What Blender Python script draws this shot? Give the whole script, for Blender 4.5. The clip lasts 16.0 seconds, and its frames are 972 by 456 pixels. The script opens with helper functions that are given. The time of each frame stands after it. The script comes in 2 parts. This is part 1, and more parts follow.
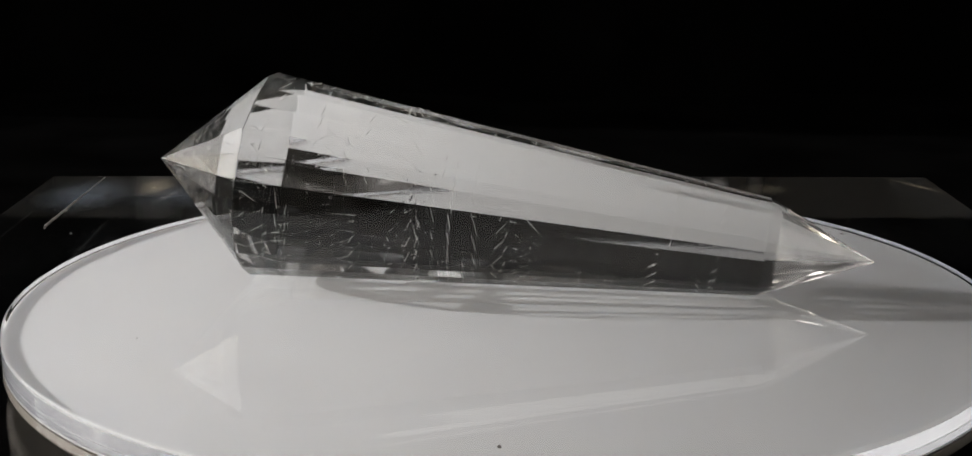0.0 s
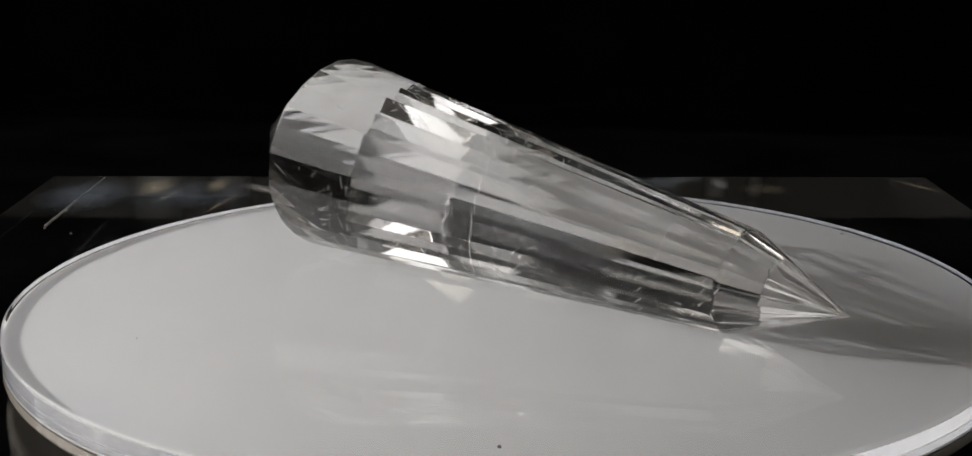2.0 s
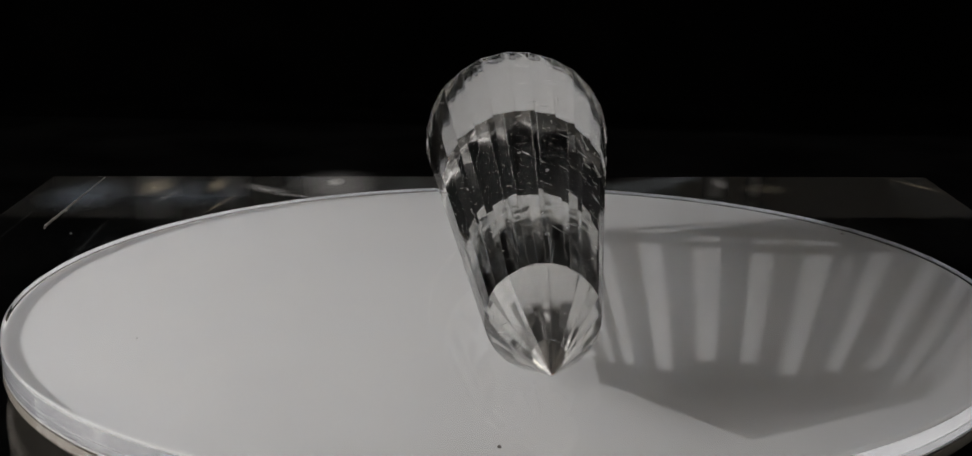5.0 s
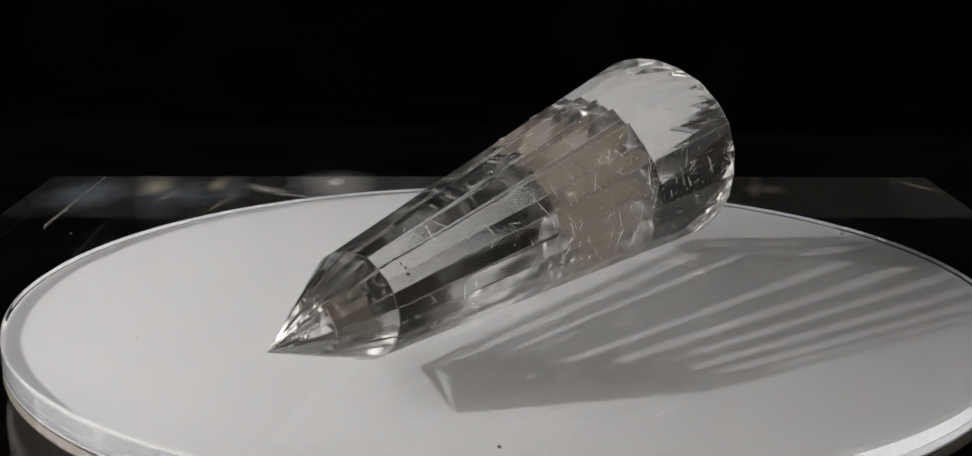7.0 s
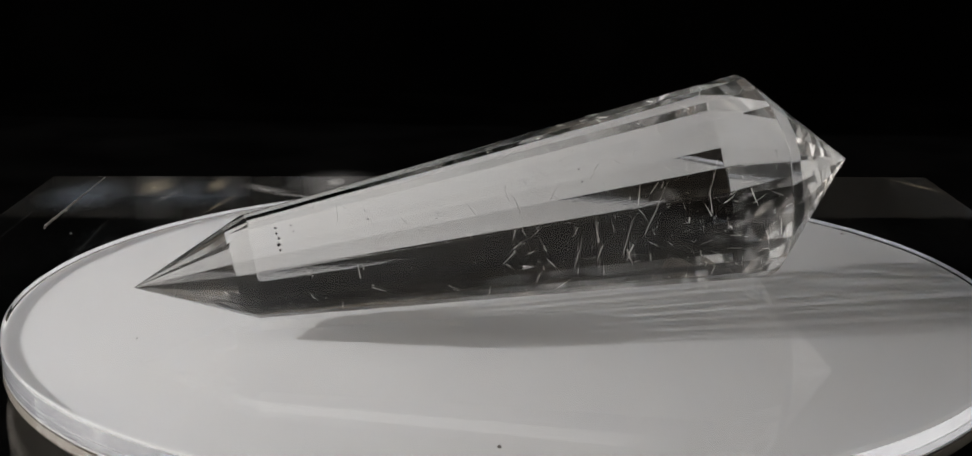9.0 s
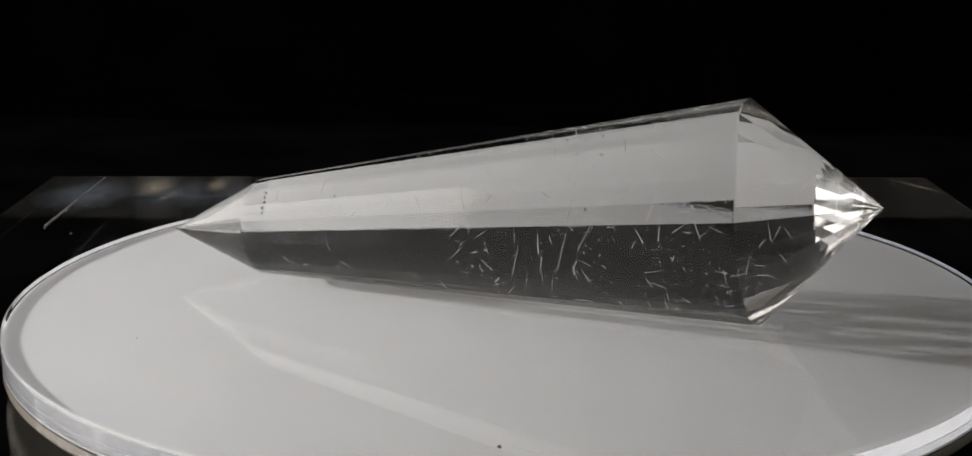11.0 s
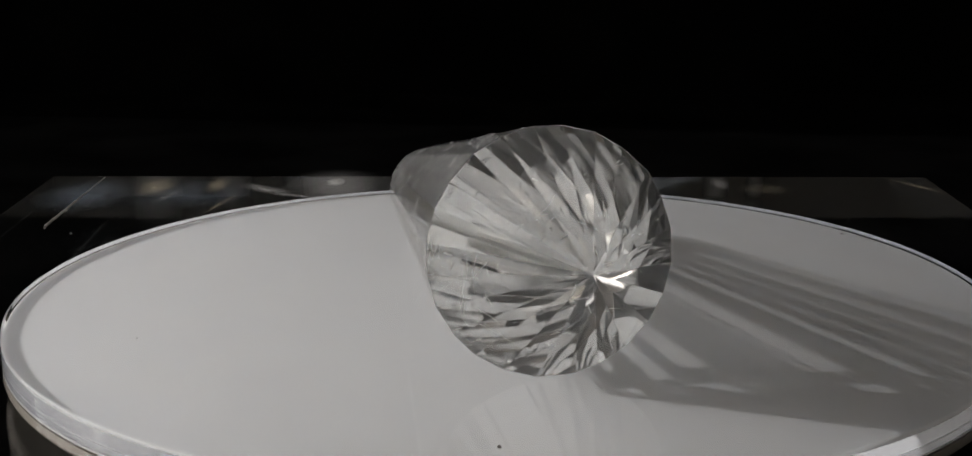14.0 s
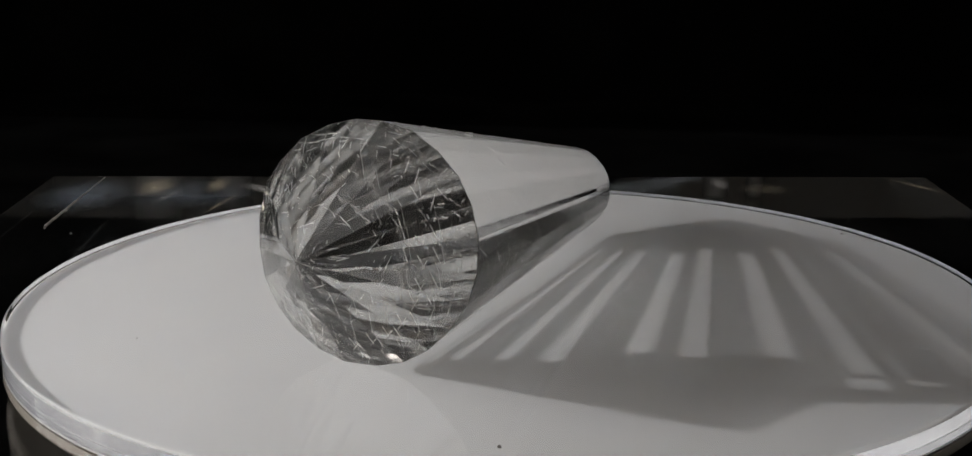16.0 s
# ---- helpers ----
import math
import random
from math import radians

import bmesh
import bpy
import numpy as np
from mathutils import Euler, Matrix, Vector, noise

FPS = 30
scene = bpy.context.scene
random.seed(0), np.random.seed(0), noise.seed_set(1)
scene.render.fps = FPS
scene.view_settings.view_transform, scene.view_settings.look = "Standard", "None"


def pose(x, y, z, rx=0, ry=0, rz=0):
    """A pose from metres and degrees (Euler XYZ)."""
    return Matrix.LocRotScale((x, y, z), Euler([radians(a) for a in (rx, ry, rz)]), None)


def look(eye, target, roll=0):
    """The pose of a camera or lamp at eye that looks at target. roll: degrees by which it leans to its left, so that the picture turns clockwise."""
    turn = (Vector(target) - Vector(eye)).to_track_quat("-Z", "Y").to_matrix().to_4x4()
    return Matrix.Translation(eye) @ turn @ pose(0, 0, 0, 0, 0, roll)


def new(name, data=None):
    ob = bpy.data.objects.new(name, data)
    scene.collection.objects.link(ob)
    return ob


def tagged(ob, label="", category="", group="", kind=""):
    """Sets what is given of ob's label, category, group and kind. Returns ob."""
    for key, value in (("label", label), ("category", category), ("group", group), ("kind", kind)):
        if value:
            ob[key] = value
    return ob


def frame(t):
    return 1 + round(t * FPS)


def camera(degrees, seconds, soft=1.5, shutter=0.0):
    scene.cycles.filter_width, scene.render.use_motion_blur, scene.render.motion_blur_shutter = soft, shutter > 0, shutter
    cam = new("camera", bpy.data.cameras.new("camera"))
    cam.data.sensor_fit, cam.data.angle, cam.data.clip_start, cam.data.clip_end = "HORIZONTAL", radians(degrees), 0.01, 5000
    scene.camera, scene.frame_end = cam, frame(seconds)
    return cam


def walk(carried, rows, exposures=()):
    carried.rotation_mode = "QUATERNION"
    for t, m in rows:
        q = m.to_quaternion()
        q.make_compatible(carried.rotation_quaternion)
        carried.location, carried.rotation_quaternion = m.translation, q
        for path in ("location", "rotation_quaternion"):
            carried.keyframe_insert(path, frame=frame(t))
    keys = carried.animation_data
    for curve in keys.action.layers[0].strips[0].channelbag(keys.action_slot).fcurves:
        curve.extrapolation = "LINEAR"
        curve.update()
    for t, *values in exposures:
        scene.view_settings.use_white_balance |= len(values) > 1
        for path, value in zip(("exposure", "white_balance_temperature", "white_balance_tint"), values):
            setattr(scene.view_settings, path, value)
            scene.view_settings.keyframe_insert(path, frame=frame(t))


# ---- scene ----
# the camera stands still
cam = camera(36.96, 16.0, soft=1.5)
EYE = (-0.00326, -0.23204, 0.06820)
TILT = radians(13.97)
AHEAD = (EYE[0], EYE[1] + math.cos(TILT), EYE[2] - math.sin(TILT))
walk(cam, [(0.0, look(EYE, AHEAD, 0.07)), (16.0, look(EYE, AHEAD, 0.07))],
     exposures=[(0.0, -1.08, 6680, 12), (1.0, -1.19, 6680, 12), (2.0, -1.25, 6680, 12), (2.5, -1.48, 6680, 12), (3.0, -1.78, 6680, 12), (3.5, -1.83, 6680, 12), (4.0, -1.73, 6680, 12), (4.5, -1.59, 6680, 12), (5.5, -1.24, 6680, 12), (6.5, -1.04, 6680, 12), (7.5, -1.09, 6680, 12), (9.0, -1.14, 6680, 12), (10.0, -1.14, 6680, 12), (11.5, -1.14, 6680, 12), (13.0, -1.20, 6680, 12), (13.5, -1.33, 6680, 12), (14.0, -1.42, 6680, 12), (14.5, -1.38, 6680, 12), (15.0, -1.42, 6680, 12), (15.5, -1.37, 6680, 12), (16.0, -1.34, 6680, 12)])

# ---- world, sun ----
SUN_AZ, SUN_EL = radians(173), radians(22)      # towards the sun, from +x
world = bpy.data.worlds.new("sky")
scene.world = world
world.use_nodes = True
wn = world.node_tree.nodes
sky = wn.new("ShaderNodeTexSky")
sky.sky_type, sky.sun_disc = "NISHITA", False
sky.air_density, sky.dust_density, sky.ozone_density = 1.0, 0.6, 1.0
sky.sun_elevation, sky.sun_rotation = SUN_EL, radians(90) - SUN_AZ
world.node_tree.links.new(sky.outputs[0], wn["Background"].inputs[0])
wn["Background"].inputs[1].default_value = 0.15

sun_data = bpy.data.lights.new("sun", "SUN")
sun_data.energy, sun_data.angle, sun_data.color = 4.0, radians(0.8), (0.995, 1.0, 1.0)
sun = new("sun", sun_data)
SUN_DIR = Vector((math.cos(SUN_AZ) * math.cos(SUN_EL), math.sin(SUN_AZ) * math.cos(SUN_EL), math.sin(SUN_EL)))
sun.matrix_world = look(SUN_DIR * 0.6, (0, 0, 0))

# the sky's light in the west window opening
window_data = bpy.data.lights.new("window_light", "AREA")
window_data.shape, window_data.size, window_data.size_y = "RECTANGLE", 2.1, 1.27
window_data.energy, window_data.color = 27.0, (1.0, 0.955, 0.90)
window_light = new("window_light", window_data)
window_light.matrix_world = look((-1.62, -0.05, 0.715), (0.0, -0.05, 0.715))

# ---- materials ----
def material(name, base=(0.8, 0.8, 0.8), rough=0.5, metal=0.0, ior=1.5, clear=0.0):
    m = bpy.data.materials.new(name)
    m.use_nodes = True
    b = m.node_tree.nodes["Principled BSDF"]
    b.inputs["Base Color"].default_value = (*base, 1)
    b.inputs["Roughness"].default_value = rough
    b.inputs["Metallic"].default_value = metal
    b.inputs["IOR"].default_value = ior
    b.inputs["Transmission Weight"].default_value = clear
    return m


def nodes_of(m):
    t = m.node_tree
    return t.nodes, t.links, t.nodes["Principled BSDF"]


def noise_node(m, scale, detail=4.0, stretch=(1, 1, 1)):
    n, l, _ = nodes_of(m)
    co = n.new("ShaderNodeTexCoord")
    mp = n.new("ShaderNodeMapping")
    mp.inputs["Scale"].default_value = stretch
    tx = n.new("ShaderNodeTexNoise")
    tx.inputs["Scale"].default_value, tx.inputs["Detail"].default_value = scale, detail
    l.new(co.outputs["Object"], mp.inputs["Vector"])
    l.new(mp.outputs[0], tx.inputs["Vector"])
    return tx


def ramp(m, source, lo, hi, a, b):
    n, l, _ = nodes_of(m)
    r = n.new("ShaderNodeMapRange")
    r.inputs[1].default_value, r.inputs[2].default_value = lo, hi
    r.inputs[3].default_value, r.inputs[4].default_value = a, b
    l.new(source, r.inputs[0])
    return r.outputs[0]


def blend(m, fac, c1, c2):
    n, l, _ = nodes_of(m)
    x = n.new("ShaderNodeMix")
    x.data_type = "RGBA"
    x.inputs[6].default_value, x.inputs[7].default_value = (*c1, 1), (*c2, 1)
    l.new(fac, x.inputs[0])
    return x.outputs[2]


def bump(m, source, strength, distance):
    n, l, b = nodes_of(m)
    k = n.new("ShaderNodeBump")
    k.inputs["Strength"].default_value, k.inputs["Distance"].default_value = strength, distance
    l.new(source, k.inputs["Height"])
    l.new(k.outputs[0], b.inputs["Normal"])


def polished(name, tint, ior, rough, low, high, scale, stretch=(1, 1, 1), cut=0.4):
    """Clear polished stuff whose surface carries a share of fine scuffs."""
    m = bpy.data.materials.new(name)
    m.use_nodes = True
    n, l = m.node_tree.nodes, m.node_tree.links
    n.remove(n["Principled BSDF"])
    sharp, hazy, mix = n.new("ShaderNodeBsdfGlass"), n.new("ShaderNodeBsdfGlass"), n.new("ShaderNodeMixShader")
    for g, r in ((sharp, 0.0), (hazy, rough)):
        g.inputs["Color"].default_value = (*tint, 1)
        g.inputs["Roughness"].default_value, g.inputs["IOR"].default_value = r, ior
    co, mp, tx, mr = n.new("ShaderNodeTexCoord"), n.new("ShaderNodeMapping"), n.new("ShaderNodeTexNoise"), n.new("ShaderNodeMapRange")
    mp.inputs["Scale"].default_value = stretch
    tx.inputs["Scale"].default_value, tx.inputs["Detail"].default_value = scale, 5
    mr.inputs[1].default_value, mr.inputs[2].default_value, mr.inputs[3].default_value, mr.inputs[4].default_value = cut, 0.75, low, high
    l.new(co.outputs["Object"], mp.inputs[0])
    l.new(mp.outputs[0], tx.inputs["Vector"])
    l.new(tx.outputs[0], mr.inputs[0])
    l.new(mr.outputs[0], mix.inputs[0])
    l.new(sharp.outputs[0], mix.inputs[1])
    l.new(hazy.outputs[0], mix.inputs[2])
    l.new(mix.outputs[0], n["Material Output"].inputs[0])
    return m


QUARTZ = polished("clear_quartz", (0.985, 0.985, 0.98), 1.544, 0.36, 0.07, 0.18, 300, (1, 1, 1))


def fine_scratches(m, scale, stretch, height):
    """Faint streaky polishing marks in the relief of a clear surface."""
    n, l = m.node_tree.nodes, m.node_tree.links
    co, mp, tx, bp = n.new("ShaderNodeTexCoord"), n.new("ShaderNodeMapping"), n.new("ShaderNodeTexNoise"), n.new("ShaderNodeBump")
    mp.inputs["Rotation"].default_value = (0.3, 0.5, 0.4)
    mp.inputs["Scale"].default_value = stretch
    tx.inputs["Scale"].default_value, tx.inputs["Detail"].default_value = scale, 2
    worn, share, relief = n.new("ShaderNodeTexNoise"), n.new("ShaderNodeMapRange"), n.new("ShaderNodeMath")
    worn.inputs["Scale"].default_value, worn.inputs["Detail"].default_value = 70, 2
    share.inputs[1].default_value, share.inputs[2].default_value, share.inputs[3].default_value, share.inputs[4].default_value = 0.42, 0.66, 0.12, 1.0
    relief.operation = "MULTIPLY"
    bp.inputs["Strength"].default_value, bp.inputs["Distance"].default_value = 1.0, height
    l.new(co.outputs["Object"], mp.inputs[0])
    l.new(mp.outputs[0], tx.inputs["Vector"])
    l.new(co.outputs["Object"], worn.inputs["Vector"])
    l.new(worn.outputs[0], share.inputs[0])
    l.new(tx.outputs[0], relief.inputs[0])
    l.new(share.outputs[0], relief.inputs[1])
    l.new(relief.outputs[0], bp.inputs["Height"])
    for g in n:
        if g.type == "BSDF_GLASS":
            l.new(bp.outputs[0], g.inputs["Normal"])


LONG_QUARTZ = polished("clear_quartz_long_facets", (0.985, 0.985, 0.98), 1.544, 0.17, 0.0, 0.0, 500, (1, 1, 1))
fine_scratches(LONG_QUARTZ, 3600, (0.25, 1, 1), 0.000011)
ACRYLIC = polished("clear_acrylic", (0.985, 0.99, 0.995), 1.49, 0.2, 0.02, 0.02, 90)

WHITE = material("white_acrylic_film", (0.8, 0.8, 0.79), 0.55)
b = nodes_of(WHITE)[2]
b.inputs["Subsurface Weight"].default_value, b.inputs["Subsurface Scale"].default_value = 0.25, 0.003
b.inputs["Subsurface Radius"].default_value = (1.0, 0.8, 0.65)
tx = noise_node(WHITE, 60, 3)
nodes_of(WHITE)[1].new(blend(WHITE, ramp(WHITE, tx.outputs[0], 0.3, 0.7, 0, 1), (0.79, 0.79, 0.785), (0.82, 0.82, 0.81)),
                       nodes_of(WHITE)[2].inputs["Base Color"])

BLOCK = material("scuffed_clear_acrylic", (0.66, 0.68, 0.69), 0.02, ior=1.49, clear=1.0)
tx = noise_node(BLOCK, 30, 5)
nodes_of(BLOCK)[1].new(ramp(BLOCK, tx.outputs[0], 0.45, 0.75, 0.0, 0.12), nodes_of(BLOCK)[2].inputs["Roughness"])

SAWN = polished("sawn_acrylic_edge", (0.8, 0.82, 0.83), 1.49, 0.4, 0.0, 0.02, 30, (1, 0, 0.12), 0.5)


def light_patches(m, places):
    """Pale patches at (x, half-width, share) along the sawn edge, standing in for spots of refracted sunlight."""
    n, l = m.node_tree.nodes, m.node_tree.links
    clear = n["Material Output"].inputs[0].links[0].from_socket
    co, xyz = n.new("ShaderNodeTexCoord"), n.new("ShaderNodeSeparateXYZ")
    l.new(co.outputs["Object"], xyz.inputs[0])
    total = None
    for x, w, share in places:
        d, a, f = n.new("ShaderNodeMath"), n.new("ShaderNodeMath"), n.new("ShaderNodeMapRange")
        d.operation, a.operation, f.interpolation_type = "SUBTRACT", "ABSOLUTE", "SMOOTHSTEP"
        d.inputs[1].default_value = x
        f.inputs[1].default_value, f.inputs[2].default_value, f.inputs[3].default_value, f.inputs[4].default_value = 0, w, share, 0
        l.new(xyz.outputs[0], d.inputs[0])
        l.new(d.outputs[0], a.inputs[0])
        l.new(a.outputs[0], f.inputs[0])
        if total is None:
            total = f.outputs[0]
        else:
            s = n.new("ShaderNodeMath")
            l.new(total, s.inputs[0])
            l.new(f.outputs[0], s.inputs[1])
            total = s.outputs[0]
    glow, mix = n.new("ShaderNodeBsdfTranslucent"), n.new("ShaderNodeMixShader")
    glow.inputs[0].default_value = (0.9, 0.89, 0.86, 1)
    l.new(total, mix.inputs[0])
    l.new(clear, mix.inputs[1])
    l.new(glow.outputs[0], mix.inputs[2])
    l.new(mix.outputs[0], n["Material Output"].inputs[0])


# bright spots of sunlight in the block, put into the rear edge's material
light_patches(SAWN, ((-0.041, 0.011, 0.95), (-0.088, 0.008, 0.5), (-0.069, 0.006, 0.35), (-0.022, 0.02, 0.25), (-0.095, 0.03, 0.10), (0.056, 0.004, 0.25), (0.066, 0.003, 0.12)))

VELVET = material("black_velvet", (0.0025, 0.0025, 0.0026), 1.0, ior=1.2)
nodes_of(VELVET)[2].inputs["Specular IOR Level"].default_value = 0.0
tx = noise_node(VELVET, 25, 4)
nodes_of(VELVET)[1].new(blend(VELVET, ramp(VELVET, tx.outputs[0], 0.35, 0.7, 0, 1), (0.002, 0.002, 0.002), (0.0046, 0.0046, 0.0046)),
                        nodes_of(VELVET)[2].inputs["Base Color"])
PALE = material("pale_painted_wood", (0.6, 0.58, 0.54), 0.5)
tx = noise_node(PALE, 8, 6, (1, 9, 1))
nodes_of(PALE)[1].new(blend(PALE, ramp(PALE, tx.outputs[0], 0.35, 0.65, 0, 1), (0.55, 0.53, 0.49), (0.66, 0.64, 0.6)),
                      nodes_of(PALE)[2].inputs["Base Color"])
PLASTER = material("grey_plaster", (0.5, 0.475, 0.45), 0.8)
tx = noise_node(PLASTER, 14, 5)
bump(PLASTER, tx.outputs[0], 0.2, 0.002)
NEEDLE = material("silvery_needle", (0.9, 0.9, 0.88), 0.3)
FLAKE = material("bright_flake", (0.88, 0.89, 0.9), 0.35)
DARK = material("dark_mineral_speck", (0.02, 0.018, 0.016), 0.6)
DUST = material("grey_dust", (0.16, 0.15, 0.14), 0.9)
SCUFF_AND_LIGHT = material("white_scuff_and_light", (0.8, 0.8, 0.79), 0.4)
RIM_BAND = polished("rim_band_acrylic", (0.97, 0.98, 1.0), 1.02, 0.1, 0.0, 0.3, 400)
# the milky share puts the rim's sunlit glow into the bands' material
n, l = RIM_BAND.node_tree.nodes, RIM_BAND.node_tree.links
milky, share = n.new("ShaderNodeBsdfTranslucent"), n.new("ShaderNodeMixShader")
milky.inputs[0].default_value, share.inputs[0].default_value = (0.86, 0.87, 0.89, 1), 0.38
l.new(n["Material Output"].inputs[0].links[0].from_socket, share.inputs[1])
l.new(milky.outputs[0], share.inputs[2])
l.new(share.outputs[0], n["Material Output"].inputs[0])
FROST = material("frosted_edge", (0.32, 0.29, 0.25), 0.6)


# ---- building helpers ----
def part(name, bm, mat, parent=None, label=""):
    me = bpy.data.meshes.new(name)
    bmesh.ops.recalc_face_normals(bm, faces=bm.faces[:])
    bm.to_mesh(me)
    bm.free()
    me.materials.append(mat)
    ob = new(name, me)
    if parent:
        ob.parent = parent
    if label:
        tagged(ob, label)
    return ob


def turned(profile, sides):
    """A closed solid of revolution about z from (radius, z) pairs, first and last on the axis."""
    bm = bmesh.new()
    rings = []
    for i, (r, z) in enumerate(profile):
        if r == 0:
            rings.append([bm.verts.new((0, 0, z))])
        else:
            rings.append([bm.verts.new((r * math.cos(math.tau * k / sides), r * math.sin(math.tau * k / sides), z)) for k in range(sides)])
    for a, b in zip(rings, rings[1:]):
        for k in range(sides):
            k2 = (k + 1) % sides
            face = [a[k % len(a)], a[k2 % len(a)], b[k2 % len(b)], b[k % len(b)]]
            seen = []
            for v in face:
                if v not in seen:
                    seen.append(v)
            bm.faces.new(seen)
    return bm


def box(bm, x0, x1, y0, y1, z0, z1):
    m = Matrix.LocRotScale(((x0 + x1) / 2, (y0 + y1) / 2, (z0 + z1) / 2), None, (x1 - x0, y1 - y0, z1 - z0))
    return bmesh.ops.create_cube(bm, size=1, matrix=m)["verts"]


# ---- the setting: black velvet behind and below, on a pale table ----
bm = bmesh.new()
box(bm, -0.75, 0.85, 0.46, 0.47, -0.0374, 0.75)
tagged(part("backdrop", bm, VELVET), "black velvet cloth hung behind the stand", "backdrop", kind="structure")
bm = bmesh.new()
box(bm, -0.95, 0.95, -0.75, 0.470, -0.0400, -0.0374)
tagged(part("floor", bm, VELVET), "black velvet cloth laid flat under the acrylic block", "cloth", kind="structure")
bm = bmesh.new()
box(bm, -0.95, 0.95, -0.75, 0.55, -0.8, -0.0402)
bmesh.ops.bevel(bm, geom=bm.edges[:], offset=0.003, segments=2, affect="EDGES")
tagged(part("counter", bm, PALE), "pale painted counter under the black cloth", "counter", kind="structure")

# plain walls that close the room; the sun comes in by the west opening
bm = bmesh.new()
box(bm, -1.7, 1.7, -1.5, 1.3, -0.9, -0.8)
tagged(part("room_floor", bm, PALE), "plain pale floor of the room", "floor", kind="structure")
bm = bmesh.new()
box(bm, -1.7, 1.7, -1.5, 1.3, 1.6, 1.7)
tagged(part("ceiling", bm, PLASTER), "plain grey plastered ceiling", "ceiling", kind="structure")
bm = bmesh.new()
box(bm, -1.7, 1.7, 1.3, 1.4, -0.8, 1.6)
tagged(part("wall_north", bm, PLASTER), "plain grey plastered wall", "wall", kind="structure")
bm = bmesh.new()
box(bm, -1.7, 1.7, -1.6, -1.5, -0.8, 1.6)
tagged(part("wall_south", bm, PLASTER), "plain grey plastered wall", "wall", kind="structure")
bm = bmesh.new()
box(bm, 1.6, 1.7, -1.5, 1.3, -0.8, 1.6)
tagged(part("wall_east", bm, PLASTER), "plain grey plastered wall", "wall", kind="structure")
bm = bmesh.new()
for y0, y1, z0, z1 in ((-1.5, 1.3, -0.8, 0.08), (-1.5, 1.3, 1.35, 1.6), (-1.5, -1.1, 0.08, 1.35), (1.0, 1.3, 0.08, 1.35)):
    box(bm, -1.7, -1.6, y0, y1, z0, z1)
tagged(part("wall_west", bm, PLASTER), "plain grey plastered wall with a wide window opening", "wall", kind="structure")

# ---- the clear acrylic block ----
BX0, BX1, BY0, BY1, BZ0, BZ1 = -0.1151, 0.1104, -0.0903, 0.1352, -0.0370, -0.0094
bm = bmesh.new()
box(bm, BX0, BX1, BY0, BY1, BZ0, BZ1)
bmesh.ops.bevel(bm, geom=bm.edges[:], offset=0.0006, segments=2, affect="EDGES")
block = tagged(part("acrylic_block", bm, BLOCK), "thick square clear acrylic block on black velvet", "plinth")
block.data.materials.append(SAWN)
for f in block.data.polygons:
    if f.normal.y > 0.9:
        f.material_index = 1
block.visible_shadow = False

# thin white rod added for the bright line of an edge refracted through the top
bm = bmesh.new()
q = Matrix.Translation((-0.1010, 0.107, BZ1 + 0.00006)) @ pose(0, 0, 0, 90, 0, 0)
bmesh.ops.create_cone(bm, cap_ends=True, segments=6, radius1=0.00006, radius2=0.00028, depth=0.052, matrix=q)
part("light_line", bm, SCUFF_AND_LIGHT, block, "bright straight line on the clear top, in place of refracted light")



def painted_glint(x, y, w, d, share, tint, turn=0.0):
    """A thin sheet on the clear top with a glint of light painted in its colour, fading out to its border."""
    m = bpy.data.materials.new("painted_glint")
    m.use_nodes = True
    n, l = m.node_tree.nodes, m.node_tree.links
    n.remove(n["Principled BSDF"])
    co, ln, fade = n.new("ShaderNodeTexCoord"), n.new("ShaderNodeVectorMath"), n.new("ShaderNodeMapRange")
    grain, times = n.new("ShaderNodeTexNoise"), n.new("ShaderNodeMath")
    film, clear, mix = n.new("ShaderNodeBsdfDiffuse"), n.new("ShaderNodeBsdfTransparent"), n.new("ShaderNodeMixShader")
    ln.operation, fade.interpolation_type, times.operation = "LENGTH", "SMOOTHSTEP", "MULTIPLY"
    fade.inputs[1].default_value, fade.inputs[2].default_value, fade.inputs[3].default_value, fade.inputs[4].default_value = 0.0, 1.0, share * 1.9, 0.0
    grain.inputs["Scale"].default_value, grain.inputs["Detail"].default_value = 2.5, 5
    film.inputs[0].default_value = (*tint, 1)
    l.new(co.outputs["Object"], ln.inputs[0])
    l.new(ln.outputs["Value"], fade.inputs[0])
    l.new(co.outputs["Object"], grain.inputs["Vector"])
    l.new(fade.outputs[0], times.inputs[0])
    l.new(grain.outputs[0], times.inputs[1])
    l.new(times.outputs[0], mix.inputs[0])
    l.new(clear.outputs[0], mix.inputs[1])
    l.new(film.outputs[0], mix.inputs[2])
    l.new(mix.outputs[0], n["Material Output"].inputs[0])
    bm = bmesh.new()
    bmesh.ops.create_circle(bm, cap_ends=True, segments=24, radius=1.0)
    ob = part("painted_glint", bm, m, block)
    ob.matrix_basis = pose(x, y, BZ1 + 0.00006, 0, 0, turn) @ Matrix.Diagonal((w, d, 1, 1))


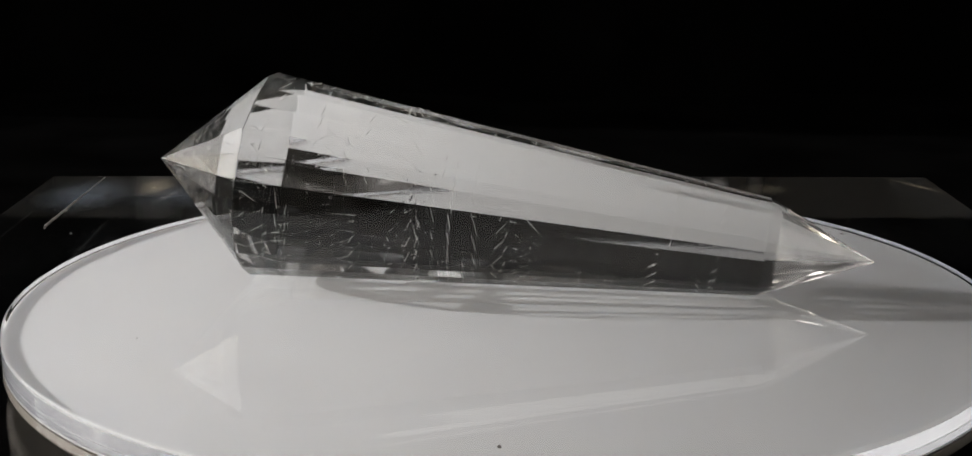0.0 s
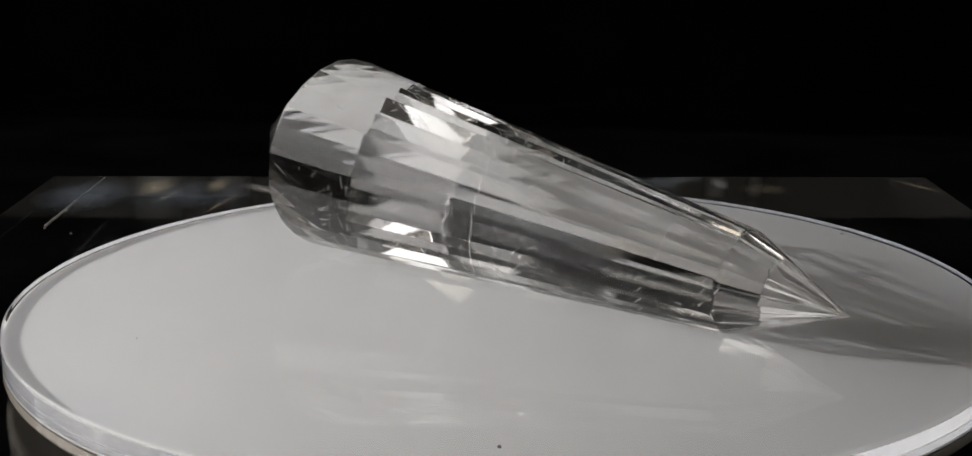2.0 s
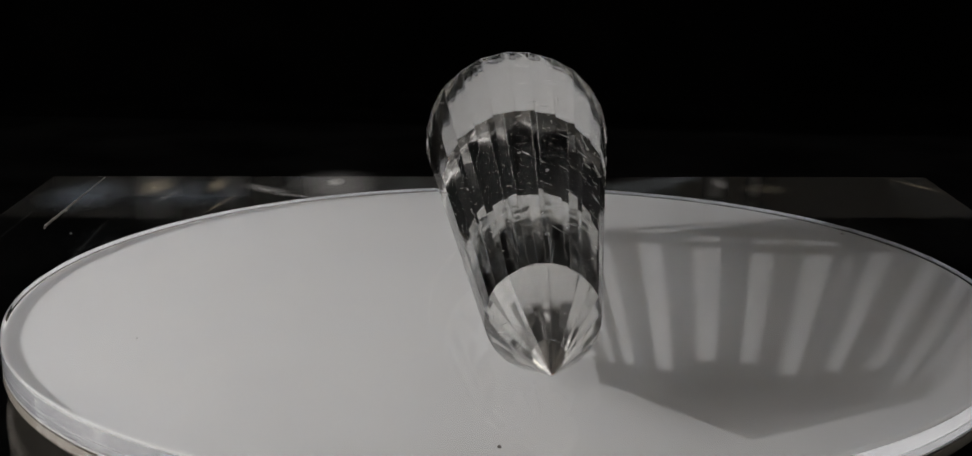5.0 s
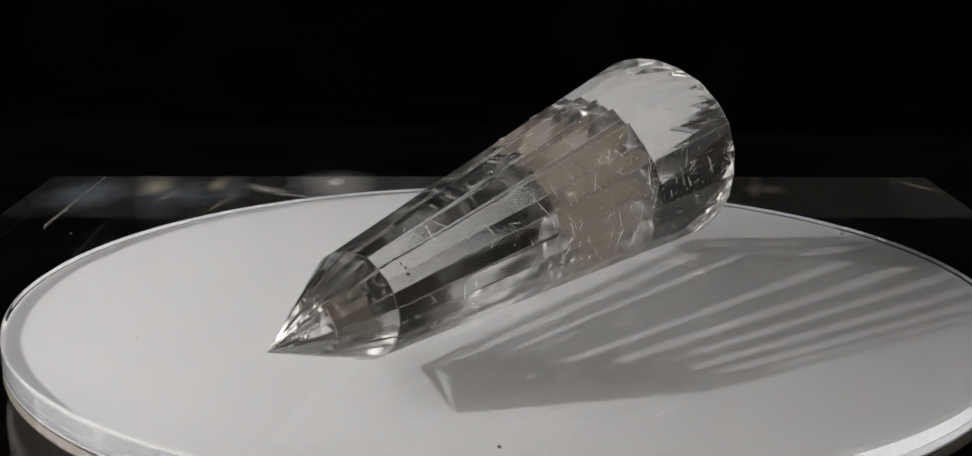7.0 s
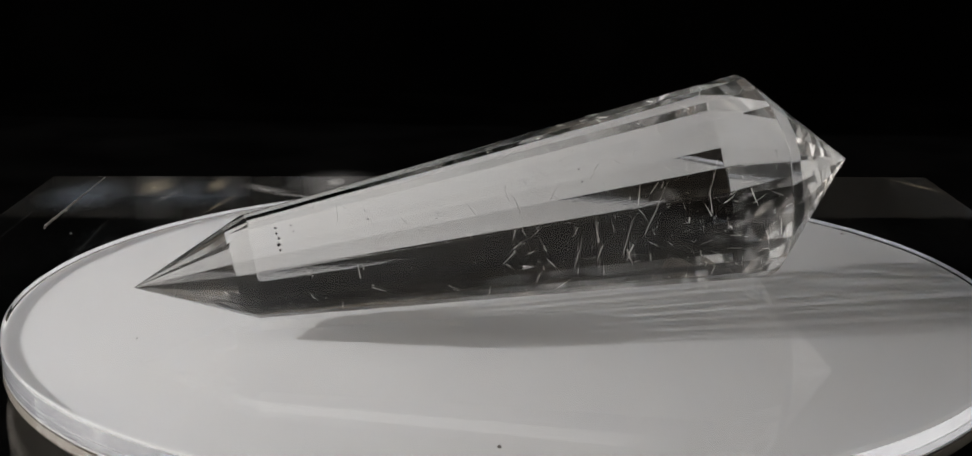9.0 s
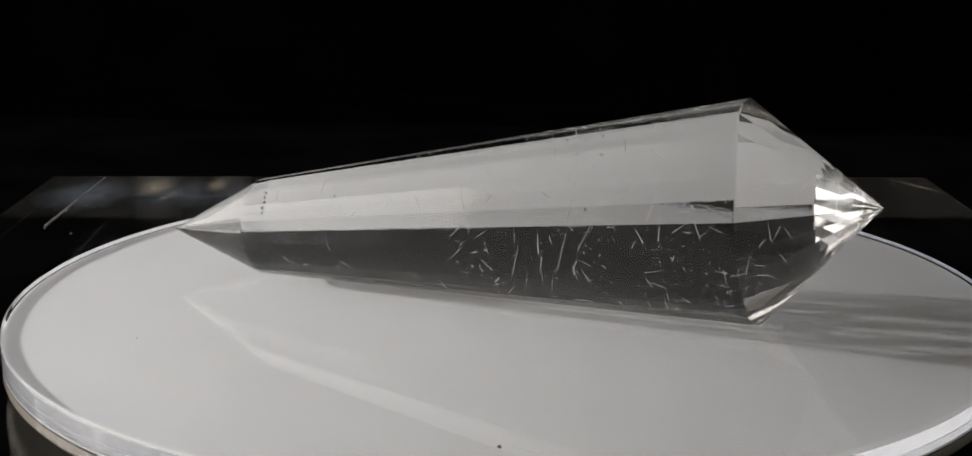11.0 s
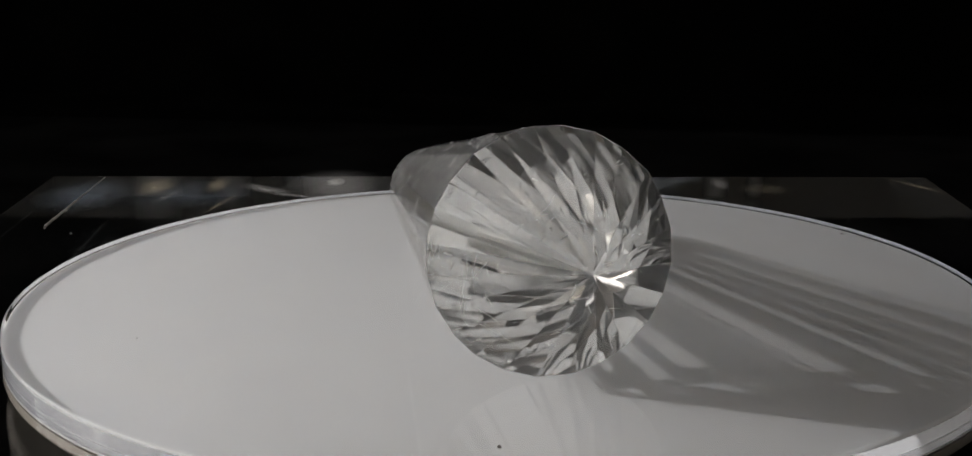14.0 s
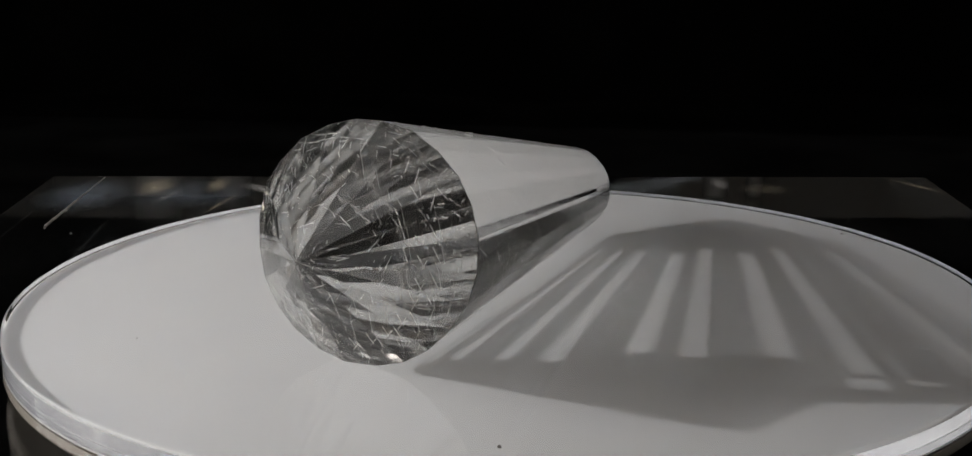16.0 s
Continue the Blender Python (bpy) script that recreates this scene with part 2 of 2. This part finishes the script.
# reflected spots, arcs and cool haze, painted as tints on the block's top
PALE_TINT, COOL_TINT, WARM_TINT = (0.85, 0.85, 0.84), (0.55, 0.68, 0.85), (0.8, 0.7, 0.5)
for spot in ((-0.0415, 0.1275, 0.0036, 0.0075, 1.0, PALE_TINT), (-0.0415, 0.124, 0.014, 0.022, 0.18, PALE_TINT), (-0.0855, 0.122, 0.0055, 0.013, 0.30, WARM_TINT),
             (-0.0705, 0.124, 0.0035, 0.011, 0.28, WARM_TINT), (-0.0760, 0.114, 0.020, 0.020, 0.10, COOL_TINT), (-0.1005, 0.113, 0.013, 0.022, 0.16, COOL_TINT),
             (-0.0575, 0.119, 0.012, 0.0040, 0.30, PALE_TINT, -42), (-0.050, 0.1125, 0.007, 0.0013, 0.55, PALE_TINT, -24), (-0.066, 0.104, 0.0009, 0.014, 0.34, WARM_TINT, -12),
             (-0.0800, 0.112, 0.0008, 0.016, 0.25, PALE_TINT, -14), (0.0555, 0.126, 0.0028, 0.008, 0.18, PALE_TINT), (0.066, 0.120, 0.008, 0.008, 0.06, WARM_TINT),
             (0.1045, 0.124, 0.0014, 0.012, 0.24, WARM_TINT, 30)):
    painted_glint(*spot)

# ---- the turntable plate: clear acrylic with a white layer set in it ----
R, RIM = 0.080, 0.0004


def hoop(profile, sides):
    """A closed ring about z whose section is the loop of (radius, z) pairs."""
    bm = bmesh.new()
    rings = [[bm.verts.new((r * math.cos(math.tau * k / sides), r * math.sin(math.tau * k / sides), z)) for k in range(sides)] for r, z in profile]
    for a, b in zip(rings, rings[1:] + rings[:1]):
        for k in range(sides):
            bm.faces.new((a[k], a[(k + 1) % sides], b[(k + 1) % sides], b[k]))
    return bm


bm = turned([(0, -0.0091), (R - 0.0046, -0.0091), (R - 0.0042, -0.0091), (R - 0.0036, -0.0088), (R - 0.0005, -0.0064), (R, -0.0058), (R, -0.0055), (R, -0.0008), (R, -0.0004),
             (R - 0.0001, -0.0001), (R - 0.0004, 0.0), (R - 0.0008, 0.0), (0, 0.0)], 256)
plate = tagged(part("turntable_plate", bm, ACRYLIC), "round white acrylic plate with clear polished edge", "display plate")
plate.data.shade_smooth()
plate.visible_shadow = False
# the white film lies flat under the clear disc
bm = turned([(0, -0.0043), (R - RIM - 0.0002, -0.0043), (R - RIM, -0.0042), (R - RIM, -0.0041), (R - RIM - 0.0002, -0.0040), (0, -0.0040)], 256)
white_layer = part("white_layer", bm, WHITE, plate, "opal white acrylic layer under the clear surface")
white_layer.data.shade_smooth()
# a band added low in the clear edge keeps the low sun off the film's margin, for its grey ring
bm = hoop([(R - 0.00016, -0.0038), (R - 0.00010, -0.0038), (R - 0.00010, -0.0027), (R - 0.00016, -0.0027)], 256)
part("shade_band", bm, RIM_BAND, plate, "faint band added in the clear edge to shade the film's margin")
# upper band, casting no shadow, added as the bright glow of the rim
bm = hoop([(R - 0.00016, -0.0026), (R - 0.00010, -0.0026), (R - 0.00010, -0.0006), (R - 0.00016, -0.0006)], 256)
part("glow_band", bm, RIM_BAND, plate, "milky upper band added in the clear edge for its sunlit glow").visible_shadow = False
bm = hoop([(R - 0.0060, -0.0088), (R - 0.0042, -0.0087), (R - 0.0012, -0.0064), (R - 0.0008, -0.0058), (R - 0.0008, -0.0047), (R - 0.0030, -0.0047)], 256)
part("frosted_edge", bm, FROST, plate, "grey frosted underside of the clear rim")

# ---- the crystal ----
R1, R2, LB, L1, L2 = 0.01730, 0.00811, 0.08434, 0.01896, 0.01788
ALONG, ACROSS = -0.00130, 0.00384
LEAN = math.asin((R1 - R2) / LB)
SIDES = 24
AXIS = Vector((math.cos(LEAN), 0, -math.sin(LEAN)))
UP = Vector((math.sin(LEAN), 0, math.cos(LEAN)))
SIDE = Vector((0, 1, 0))
ROOT = UP * R1 + Vector((ALONG - LB / 2, ACROSS, 0.00005))


def inside(s, r, a):
    """A place in the crystal: s along its axis from the wide shoulder, r from the axis, a round it."""
    return ROOT + AXIS * s + (UP * math.cos(a) + SIDE * math.sin(a)) * r


def flat_piece(name, faces, soft, flat, parent, shade, mat):
    """Coplanar faces of clear quartz as one mesh; soft: the normals at its blunted corners."""
    places, loops = [], []
    for face in faces:
        loops.append([])
        for c in face:
            if c not in places:
                places.append(c)
            loops[-1].append(places.index(c))
    me = bpy.data.meshes.new(name)
    me.from_pydata([tuple(c) for c in places], [], loops)
    me.materials.append(mat)
    me.shade_smooth()
    me.normals_split_custom_set([tuple(soft.get(tuple(c), flat)) for face in faces for c in face])
    ob = new(name, me)
    ob.parent = parent
    ob.visible_shadow = shade
    return ob


def facet(a, b, c, d, soft, centre, parent, streak_pane):
    """One flat ground facet with corners a, b (wide end) and c, d (slim end), and a shadowless middle added to let
    streaks of sun into the crystal's shadow, in place of refracted light.
    pane: (u0, u1, v0, v1), its reach across and along the facet."""
    def at(u, v):
        return a.lerp(b, u).lerp(d.lerp(c, u), v)

    lines_u, lines_v = [0, 0.012, streak_pane[0], streak_pane[1], 0.988, 1], [0, 0.003, streak_pane[2], streak_pane[3], 0.997, 1]
    flat = (b - a).cross(d - a).normalized()
    outward = flat.dot(a - centre) > 0
    if not outward:
        flat = -flat
    rest, clear = [], []
    for i in range(5):
        for j in range(5):
            face = [at(lines_u[i], lines_v[j]), at(lines_u[i + 1], lines_v[j]), at(lines_u[i + 1], lines_v[j + 1]), at(lines_u[i], lines_v[j + 1])]
            face = face if outward else face[::-1]
            if (face[0] - face[1]).length > 1e-7 and (face[1] - face[2]).length > 1e-7 and (face[2] - face[3]).length > 1e-7 and (face[3] - face[0]).length > 1e-7:
                (clear if i == 2 and j == 2 else rest).append(face)
    round_edge = {}
    for u in lines_u:
        for v in (0, 1):
            round_edge[tuple(at(u, v))] = soft[0].lerp(soft[1], u).lerp(soft[3].lerp(soft[2], u), v).normalized()
    for v in lines_v:
        for u in (0, 1):
            round_edge[tuple(at(u, v))] = soft[0].lerp(soft[1], u).lerp(soft[3].lerp(soft[2], u), v).normalized()
    whole = flat_piece("facet", rest, round_edge, flat, parent, True, LONG_QUARTZ)
    # added piece without a shadow: sun passes straight, as a stand-in for caustic streaks
    flat_piece("streak_pane", clear, round_edge, flat, whole, False, LONG_QUARTZ)


def end_facet(a, b, tip, soft, centre, parent, shade):
    """One flat triangular facet of an end, from the shoulder's corners a and b to the tip."""
    flat = (b - a).cross(tip - a).normalized()
    face = [a, b, tip]
    if flat.dot(a - centre) < 0:
        flat, face = -flat, face[::-1]
    m = (a + b + tip) / 3
    inner = [c.lerp(m, 0.02) for c in face]
    faces = [inner] + [[face[i], face[(i + 1) % 3], inner[(i + 1) % 3], inner[i]] for i in range(3)]
    return flat_piece("end_facet", faces, {tuple(c): n for c, n in zip((a, b, tip), soft)}, flat, parent, shade, QUARTZ)


def crystal_point():
    rng = random.Random(7)
    thing = tagged(new("crystal_point"), "clear quartz double-pointed wand, cut in facets, on its side", "crystal")
    wob = [1 + rng.uniform(-0.009, 0.001) for _ in range(SIDES)]
    turn = [rng.uniform(-0.022, 0.022) for _ in range(SIDES)]
    wide, slim, round_ = [], [], []
    half = math.pi / SIDES
    for k in range(SIDES):
        a = math.tau * k / SIDES + half + turn[k]
        wide.append(inside(rng.uniform(-0.0003, 0.0003), R1 / math.cos(half) * wob[k], a))
        slim.append(inside(LB + rng.uniform(-0.0003, 0.0003), R2 / math.cos(half) * wob[k], a))
        round_.append(UP * math.cos(a) + SIDE * math.sin(a))
    root, tip = inside(-L1, 0, 0), inside(LB + L2, 0, 0)
    middle = inside(LB / 2, 0, 0)
    at_wide = [(r * 1.0 - AXIS * 0.30).normalized() for r in round_]
    at_slim = [(r * 1.0 + AXIS * 0.30).normalized() for r in round_]
    for k in range(SIDES):
        j = (k + 1) % SIDES
        w, o = rng.uniform(0.44, 0.78), rng.random()
        u0 = 0.03 + o * (0.94 - w)
        facet(wide[k], wide[j], slim[j], slim[k], [at_wide[k], at_wide[j], at_slim[j], at_slim[k]], middle, thing,
              (u0, u0 + w, rng.uniform(0.02, 0.10), rng.uniform(0.86, 0.97)))
        # the end facets listed cast no shadow, to put caustic light into the shadow
        end_facet(wide[j], wide[k], root, [at_wide[j], at_wide[k], -AXIS], middle, thing, k not in (17, 18, 19, 20, 21, 22, 23, 0, 1, 2, 9, 11, 13, 15))
        end_facet(slim[k], slim[j], tip, [at_slim[k], at_slim[j], AXIS], middle, thing, k not in (10, 12, 14))
    return thing


crystal = crystal_point()


def needle(bm, centre, way, length, thick):
    way = way.normalized()
    q = way.to_track_quat("Z", "Y").to_matrix().to_4x4()
    bmesh.ops.create_cone(bm, cap_ends=True, segments=4, radius1=thick, radius2=thick * 0.4, depth=length, matrix=Matrix.Translation(centre) @ q)


def inclusions():
    rng = random.Random(11)
    # needles inside, densest towards the wide end
    bm = bmesh.new()
    for i in range(110):
        s = rng.uniform(-0.008, 0.045) if i < 80 else rng.uniform(0.03, 0.08)
        rmax = (R1 + (R2 - R1) * max(s, 0) / LB) * (1 + min(s, 0) / L1) * 0.86
        c = inside(s, rmax * rng.uniform(0.7, 1.0), rng.gauss(math.pi / 2, 0.7))
        way = (UP * rng.gauss(0, 1) + SIDE * rng.gauss(0, 1) + AXIS * rng.gauss(0, 0.6))
        needle(bm, c, way, rng.uniform(0.0005, 0.0030), rng.uniform(0.00003, 0.000085))
    for s, a, length in ((0.022, 1.45, 0.009), (0.027, 1.75, 0.006), (0.012, 1.2, 0.007), (0.035, 1.9, 0.005)):
        r = (R1 + (R2 - R1) * s / LB) * 0.9
        needle(bm, inside(s, r, a), UP * 0.9 - AXIS * rng.uniform(0.3, 0.6), length, 0.000035)
    for i in range(40):
        s = rng.uniform(-0.015, 0.008)
        rmax = R1 * (1 + min(s, 0) / L1) * 0.9
        c = inside(s, rmax * math.sqrt(rng.random()), rng.uniform(0, math.tau))
        way = (UP * rng.gauss(0, 1) + SIDE * rng.gauss(0, 1) + AXIS * rng.gauss(0, 1))
        needle(bm, c, way, rng.uniform(0.0005, 0.0022), rng.uniform(0.00003, 0.00007))
    tagged(part("needle_inclusion", bm, NEEDLE, crystal, "fine silvery needles inside the quartz"), kind="stuff")
    # a healed fracture along the axis: a veil of tiny bright flakes
    bm = bmesh.new()
    for i in range(260):
        s = rng.triangular(-0.006, 0.064, 0.006)
        reach = (R1 + (R2 - R1) * max(s, 0) / LB) * (1 + min(s, 0) / L1) * 0.85
        c = inside(s, 0, 0) + UP * reach * rng.uniform(-1, 1) + SIDE * rng.gauss(0.0, 0.0016)
        out = (SIDE + AXIS * rng.gauss(-0.1, 0.16) + UP * rng.gauss(0.0, 0.16)).normalized()
        along = (UP * rng.gauss(0.5, 0.5) + AXIS * rng.gauss(0.8, 0.5))
        along = (along - out * along.dot(out)).normalized() * rng.uniform(0.00014, 0.00050)
        across = out.cross(along).normalized() * rng.uniform(0.000018, 0.000042)
        bm.faces.new([bm.verts.new(c + p) for p in (-along, across, along, -across)])
    tagged(part("fracture_veil", bm, FLAKE, crystal, "veil of tiny glinting flakes in a healed fracture"), kind="stuff")
    # short slivers and pits in the polished facets
    bm = bmesh.new()
    for i in range(130):
        s = rng.uniform(0.001, 0.040) if i < 80 else rng.uniform(0.02, 0.083)
        k = rng.randrange(SIDES // 2 + 1) if rng.random() < 0.85 else rng.randrange(SIDES)
        r = R1 + (R2 - R1) * s / LB
        a = math.tau * k / SIDES
        out = UP * math.cos(a) + SIDE * math.sin(a)
        along = AXIS.cross(out)
        c = inside(s, r * 0.9985, a) + along * rng.uniform(-0.42, 0.42) * r * math.tau / SIDES
        lean = rng.gauss(0.6, 0.5)
        length = rng.choice((0.0002, 0.0003, 0.0005, 0.0012, 0.0025)) * rng.uniform(0.7, 1.4)
        needle(bm, c, along * math.cos(lean) + AXIS * math.sin(lean), length, rng.uniform(0.00004, 0.00008))
    tagged(part("sliver", bm, SCUFF_AND_LIGHT, crystal, "pale slivers and pits in the facets"), kind="stuff")
    # rows of dark specks near the slim shoulder, and a smoky cluster
    bm = bmesh.new()
    for row, s0 in enumerate((0.0802, 0.0780, 0.0665, 0.056)):
        for i in range((5, 2, 3, 3)[row]):
            a = radians(36) + 0.11 * i + rng.uniform(-0.04, 0.04) + 0.06 * row
            r = (R1 + (R2 - R1) * s0 / LB) * 0.965
            m = Matrix.Translation(inside(s0 + rng.uniform(-0.0002, 0.0002), r, a))
            bmesh.ops.create_icosphere(bm, subdivisions=1, radius=rng.uniform(0.00016, 0.00032) * (1 - 0.2 * row), matrix=m)
    for i in range(40):
        c = inside(0.028 + rng.gauss(0, 0.0020), 0.0135 + rng.gauss(0, 0.0010), radians(-75) + rng.gauss(0, 0.14))
        bmesh.ops.create_icosphere(bm, subdivisions=1, radius=rng.uniform(0.00004, 0.00018), matrix=Matrix.Translation(c))
    tagged(part("dark_inclusion", bm, DARK, crystal, "rows of tiny dark specks in the quartz"), kind="stuff")


inclusions()

# ---- dust on the plate ----
def dust(x, y, r):
    rng = random.Random(int(1e6 * (x + 3 * y)))
    bm = bmesh.new()
    bmesh.ops.create_icosphere(bm, subdivisions=2, radius=r)
    for v in bm.verts:
        v.co *= 1 + rng.uniform(-0.25, 0.25)
        v.co.z *= 0.6
    ob = part("dust_speck", bm, DUST)
    ob.location = (x, y, r * 0.5)
    tagged(ob, "tiny dark grain of dust on the white plate", "dust", group="dust on the plate")


for x, y, r in ((-0.0016, -0.0679, 0.0003), (-0.0551, -0.0263, 0.00016), (-0.0521, -0.0366, 0.0001), (0.0647, 0.0373, 0.0003)):
    dust(x, y, r)


def lint(x, y, r):
    bm = bmesh.new()
    bmesh.ops.create_icosphere(bm, subdivisions=1, radius=r)
    for v in bm.verts:
        v.co = Vector((v.co.x * 1.6, v.co.y, v.co.z * 0.5))
    ob = part("lint_fleck", bm, SCUFF_AND_LIGHT)
    ob.location = (x, y, BZ1 + r * 0.4)
    tagged(ob, "tiny pale fleck of lint on the clear block", "lint", group="lint on the block")


for x, y, r in ((-0.1007, 0.0957, 0.0004), (-0.1009, 0.0878, 0.0003), (-0.1006, 0.0791, 0.0002), (-0.0935, 0.0745, 0.0002)):
    lint(x, y, r)

# ---- what moves ----
TURN = [(0.0, -9.2), (0.5, -16.5), (1.0, -23.6), (1.5, -31.3), (2.0, -39.4), (2.5, -47.6), (3.0, -55.4), (3.5, -63.3), (4.0, -71.4), (4.5, -79.9),
        (5.0, -88.6), (5.5, -97.6), (6.0, -106.8), (6.5, -116.2), (7.0, -125.6), (7.5, -135.3), (8.0, -144.9), (8.5, -154.3), (9.0, -163.3), (9.5, -172.3),
        (10.0, -181.3), (10.5, -190.3), (11.0, -199.5), (11.5, -208.9), (12.0, -218.5), (12.5, -228.2), (13.0, -237.7), (13.5, -247.0), (14.0, -256.7),
        (14.5, -266.3), (15.0, -275.6), (15.5, -284.6), (16.0, -293.1)]


def motions():
    walk(crystal, [(t, pose(-0.00026, 0.00059, 0, 0, 0, a)) for t, a in TURN])


motions()
